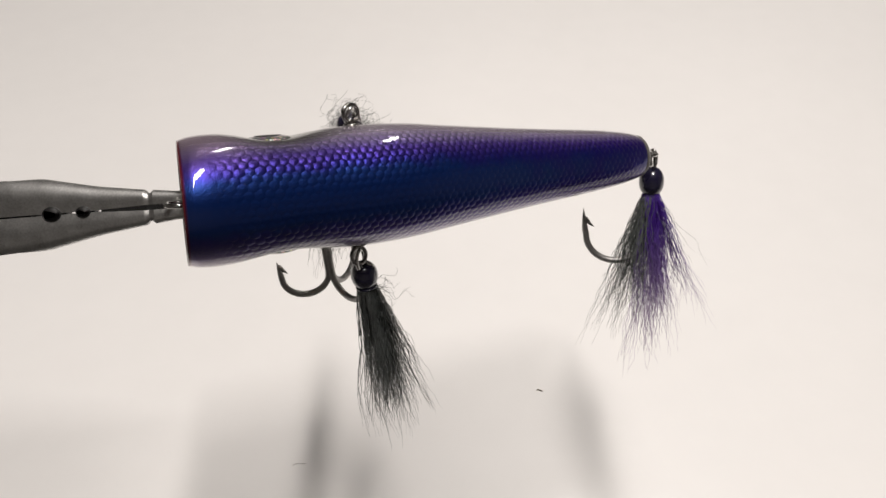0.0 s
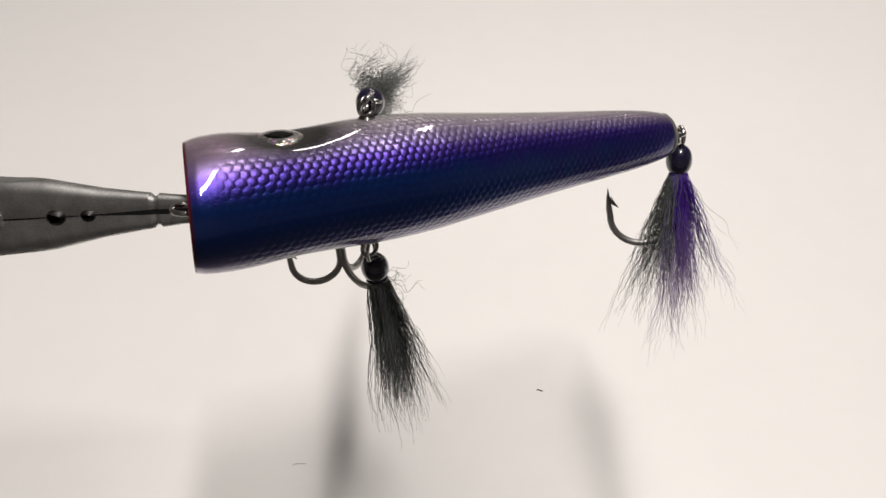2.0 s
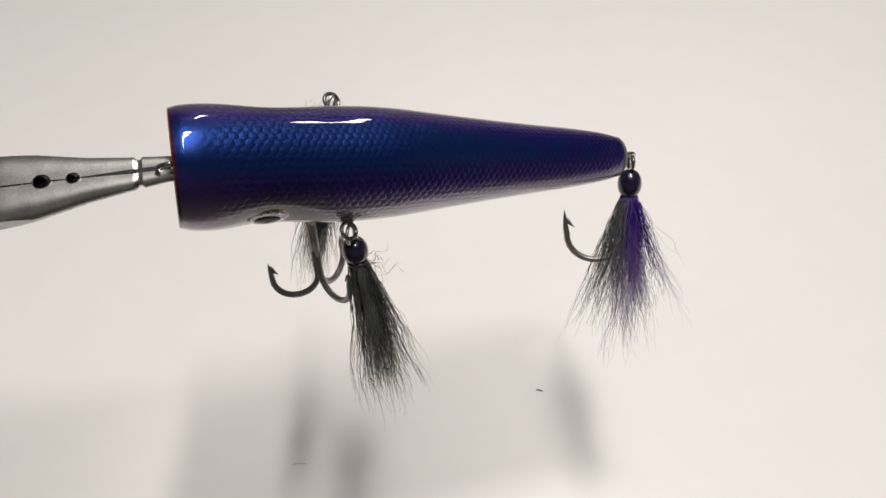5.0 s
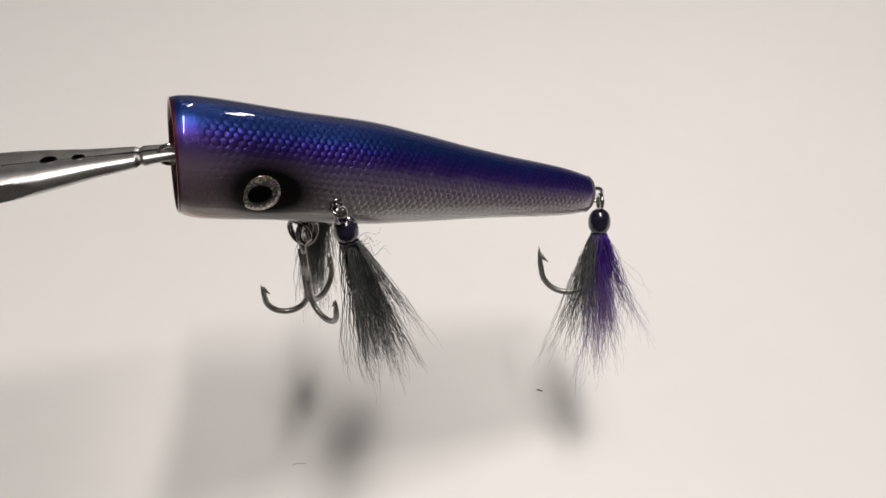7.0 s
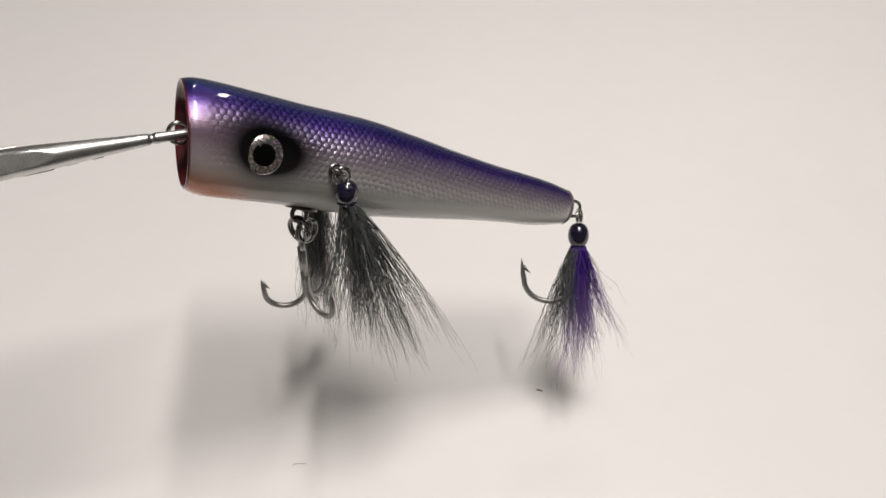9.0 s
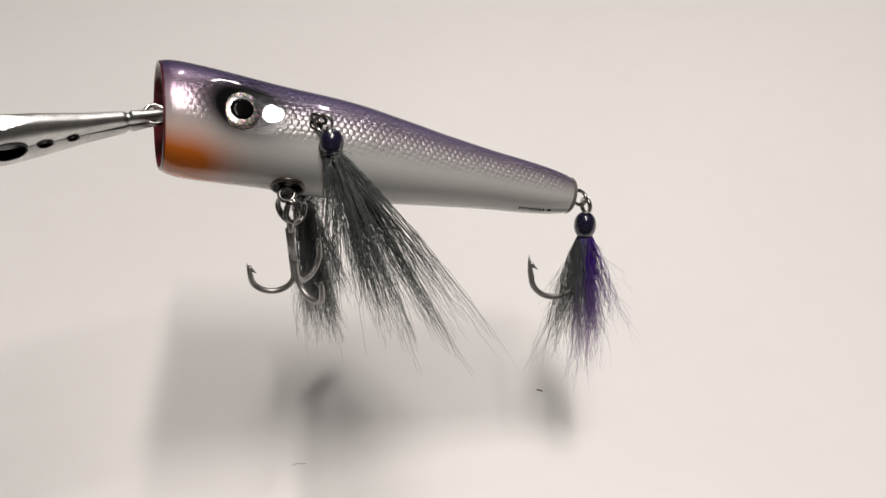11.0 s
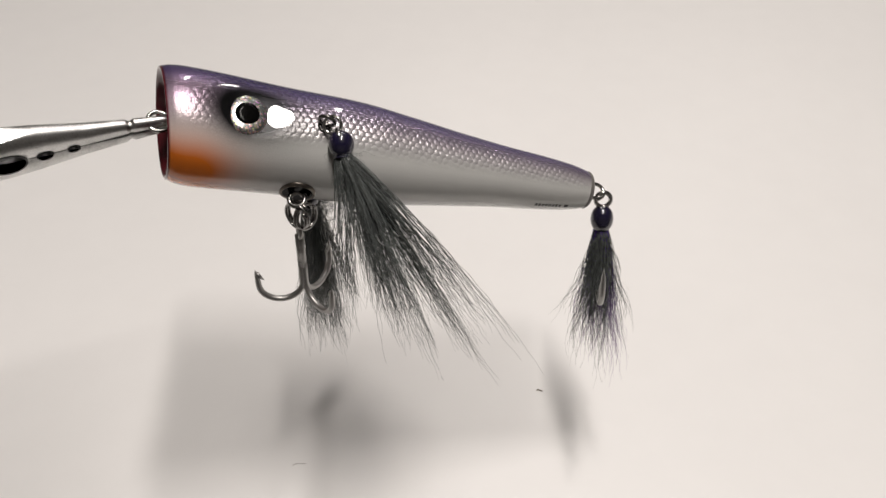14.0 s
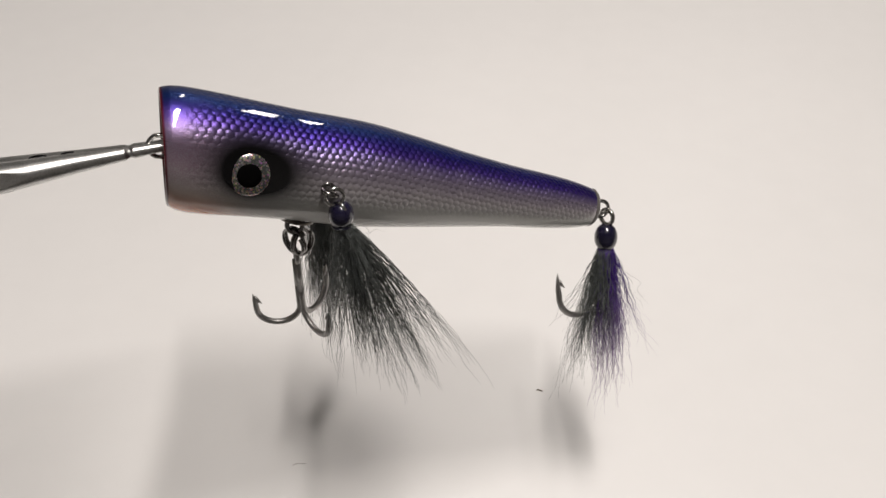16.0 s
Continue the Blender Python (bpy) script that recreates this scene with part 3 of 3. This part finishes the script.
# ---- pliers; the tip is at the origin and the jaws run back along -x, one on each side of y = 0 ----
def build_pliers():
    p = empty("pliers", "worn steel needle-nose pliers gripping the lure's nose eyelet", "pliers")
    rows = [(-0.0145, 2.5, 1.6), (-0.0240, 3.1, 1.95), (-0.0293, 3.75, 2.3), (-0.0303, 3.0, 1.9), (-0.0307, 3.0, 1.9), (-0.0318, 3.95, 2.4),
            (-0.045, 6.3, 3.5), (-0.058, 9.0, 4.7), (-0.066, 10.1, 5.4), (-0.080, 11.2, 6.2), (-0.100, 12.0, 6.6), (-0.135, 12.4, 6.8)]
    xs = sorted({*np.linspace(-0.135, -0.032, 90), *[q[0] for q in rows]}, reverse=True)
    order = rows[::-1]
    stations = [(x, *[float(np.interp(x, [q[0] for q in order], [q[k] for q in order])) for k in (1, 2)]) for x in xs]
    sides = 44
    for side in (-1, 1):
        bm = bmesh.new()
        loops = []
        for x, wy, hz in stations:
            gap = 0.00022 + 0.00045 * min(1.0, max(0.0, (x + 0.044) / 0.012))
            flat = 0.0092 + 0.05 * max(0.0, -0.066 - x)  # the flank is ground flat behind the taper
            loop = []
            for k in range(sides):
                w = math.pi * k / (sides - 1)
                c, q = math.cos(w), math.sin(w)
                yy = min(abs(q) ** 0.9 * wy / 1000, flat)
                zz = max(-0.0058, min(0.0055, math.copysign(abs(c) ** 0.9, c) * (1 - 0.3 * (1 - q) ** 1.5) * hz / 1000))
                loop.append(bm.verts.new((x, side * (gap + yy), zz)))
            loops.append(loop)
        for l0, l1 in zip(loops, loops[1:]):
            for k in range(sides):
                l = (k + 1) % sides
                bm.faces.new((l0[k], l0[l], l1[l], l1[k]))
        bm.faces.new(loops[0])
        bm.faces.new(loops[-1])
        bmesh.ops.recalc_face_normals(bm, faces=bm.faces[:])
        jaw = part("jaw", bm, STEEL, p, "worn grey steel jaw with a filed groove")
        jaw.data.set_sharp_from_angle(angle=radians(16))
        for k in range(36):
            x = -0.0225 - k * 0.00058
            hz = float(np.interp(x, [q[0] for q in order], [q[2] for q in order])) / 1000
            part("tooth", box(x - 0.0002, x + 0.0002, min(0, side * 0.0007), max(0, side * 0.0007), -hz * 0.70, hz * 0.70), SHADED_STEEL, jaw, smooth=False)
    # solid plugs, coloured dark to stand for the shade in the pipe-grip hollows
    for x, r, hz in ((-0.0477, 0.0019, 2.78), (-0.0560, 0.0025, 3.32), (-0.0668, 0.0058, 4.15)):
        prof = [(-hz / 1000 - 0.0004, r * 0.9), (-hz / 1000 - 0.00045, r), (hz / 1000 + 0.0004, r), (hz / 1000 + 0.00035, r * 0.9)]
        v, f = revolve(prof, 28, True)
        lean = 0.075 if r < 0.005 else 0.04
        top = 0.78 if r > 0.005 else 0.985
        part("grip_hole_shade", ([(x + b, c * 0.80, (a if a < 0 else a * top) - math.copysign(lean * (b + r * 0.4), a)) for a, b, c in v], f), SHADED_STEEL, p, "solid plug coloured dark as the shade of a pipe-grip hollow")
    part("cutter", box(-0.115, -0.0700, -0.0015, 0.0015, 0.0030, 0.0050, 0.0004), STEEL, p, "bright ground wire-cutter edge")
    return p


lure = build_lure()
tassel_near = build_tassel(5, 14, 0.012, -80, 50)
tassel_far = build_tassel(9, 170, 0.0165, 2, 38)
treble = build_treble()
tail_hook = build_tail_hook()
pliers = build_pliers()
for row in CRUMBS:
    crumb(*row)


# ---- what moves ----
AIM = Matrix(((1, 0, 0), (0, math.cos(radians(PITCH)), math.sin(radians(PITCH))), (0, -math.sin(radians(PITCH)), math.cos(radians(PITCH)))))
# seconds; degrees by which each hangs away from, leans across and spins before the camera
NEAR_SWING = [(0, 28, 8, 84), (4, 28, 8, 84), (6.5, 26, 10, 80), (7.5, 26, 5, 62), (9, 24, -4, 32), (11.5, 6, 7, 0), (13, 6, 12, 0), (14, 6, 7, 0), (15, 20, 1, 14), (16, 28, -1, 30)]
FAR_SWING = [(0, 44, -16, 90), (0.5, 54, -15, 90), (1, 62, -14, 90), (2, 80, -14, 90), (2.5, 80, -14, 90), (3, 74, -8, 90), (3.5, 56, -14, 90), (4, 38, -15, 90), (6.5, 25, -6, 90), (9, 25, -3, 84), (11.5, 22, 2, 76), (16, 25, -2, 76)]
TREBLE_SWING = [(0, 31, 6, 0), (1, 31, 6, 0), (2, 28, 6, 0), (3, 29, 6, 0), (4, 27, 6, 0), (6.5, 38, 3, 0), (9, 38, 1, 0), (16, 38, 0, 0)]
TAIL_SWING = [(0, 16, 0, 0), (9, 16, 0, 0), (11.5, 20, 0, 25), (12.5, 20, 0, 50), (13, 22, 0, 72), (13.5, 26, 0, 84), (14, 26, 0, 86), (14.5, 22, 0, 62), (15, 18, 0, 22), (15.5, 18, 0, 24), (16, 18, 0, 34)]


GRIP = [(0, -7.1, 3.0), (2, -7.0, 5.9), (4, -4.1, 1.7), (7, 3.5, -3.0), (8, 3.1, -1.9), (9, 2.7, -0.6), (12.5, 2.0, -1.4), (14, 3.1, -2.6), (16, 3.6, -0.3)]  # seconds, nod, turn


def glide(rows, t):
    """Values at t on a smooth curve through rows of (seconds, values...)."""
    ts = [r[0] for r in rows]
    i = max(0, min(len(rows) - 2, sum(1 for s in ts if s <= t) - 1))
    h = ts[i + 1] - ts[i]
    s = min(1.0, max(0.0, (t - ts[i]) / h))
    out = []
    for c in range(1, len(rows[0])):
        def slope(j):
            if j <= 0 or j >= len(rows) - 1:
                return 0.0
            a = (rows[j][c] - rows[j - 1][c]) / (ts[j] - ts[j - 1])
            b = (rows[j + 1][c] - rows[j][c]) / (ts[j + 1] - ts[j])
            return 0.0 if a * b <= 0 else 2 * a * b / (a + b)
        p0, p1, m0, m1 = rows[i][c], rows[i + 1][c], slope(i) * h, slope(i + 1) * h
        out.append((2 * s**3 - 3 * s**2 + 1) * p0 + (s**3 - 2 * s**2 + s) * m0 + (3 * s**2 - 2 * s**3) * p1 + (s**3 - s**2) * m1)
    return out


def hung(point, swing, t):
    """The pose of a thing that hangs from point with its own swing."""
    away, across, spin = glide(swing, t)
    turn = AIM @ Euler((0, radians(-across), 0)).to_matrix() @ Euler((radians(away), 0, 0)).to_matrix() @ Euler((0, 0, radians(spin))).to_matrix()
    return Matrix.Translation(point) @ turn.to_4x4()


def gripped(t):
    """The pliers' pose on the lure, with the slip of the eyelet in their jaws."""
    nod, turn = glide(GRIP, t)
    return pose(0.0200, 0.0, 0.0083, -5.9, -23.7 + nod, -1.1 + turn) @ pose(-0.0012, 0, 0)


def motions():
    times = [k * 0.25 for k in range(65)]
    held = {t: pose(*glide(LURE, t)) for t in times}
    walk(lure, [(t, held[t]) for t in times])
    walk(pliers, [(t, held[t] @ gripped(t)) for t in times])
    for thing, at, swing in (
        (tassel_near, (HANG[-1], -0.0200, HANG_Z), NEAR_SWING),
        (tassel_far, (HANG[1], 0.0200, HANG_Z), FAR_SWING),
        (treble, (BELLY_X, 0.0, -0.0206), TREBLE_SWING),
        (tail_hook, (LENGTH + 0.0056, 0.0, -0.001), TAIL_SWING),
    ):
        walk(thing, [(t, hung(held[t] @ Vector(at), swing, t)) for t in times])


motions()
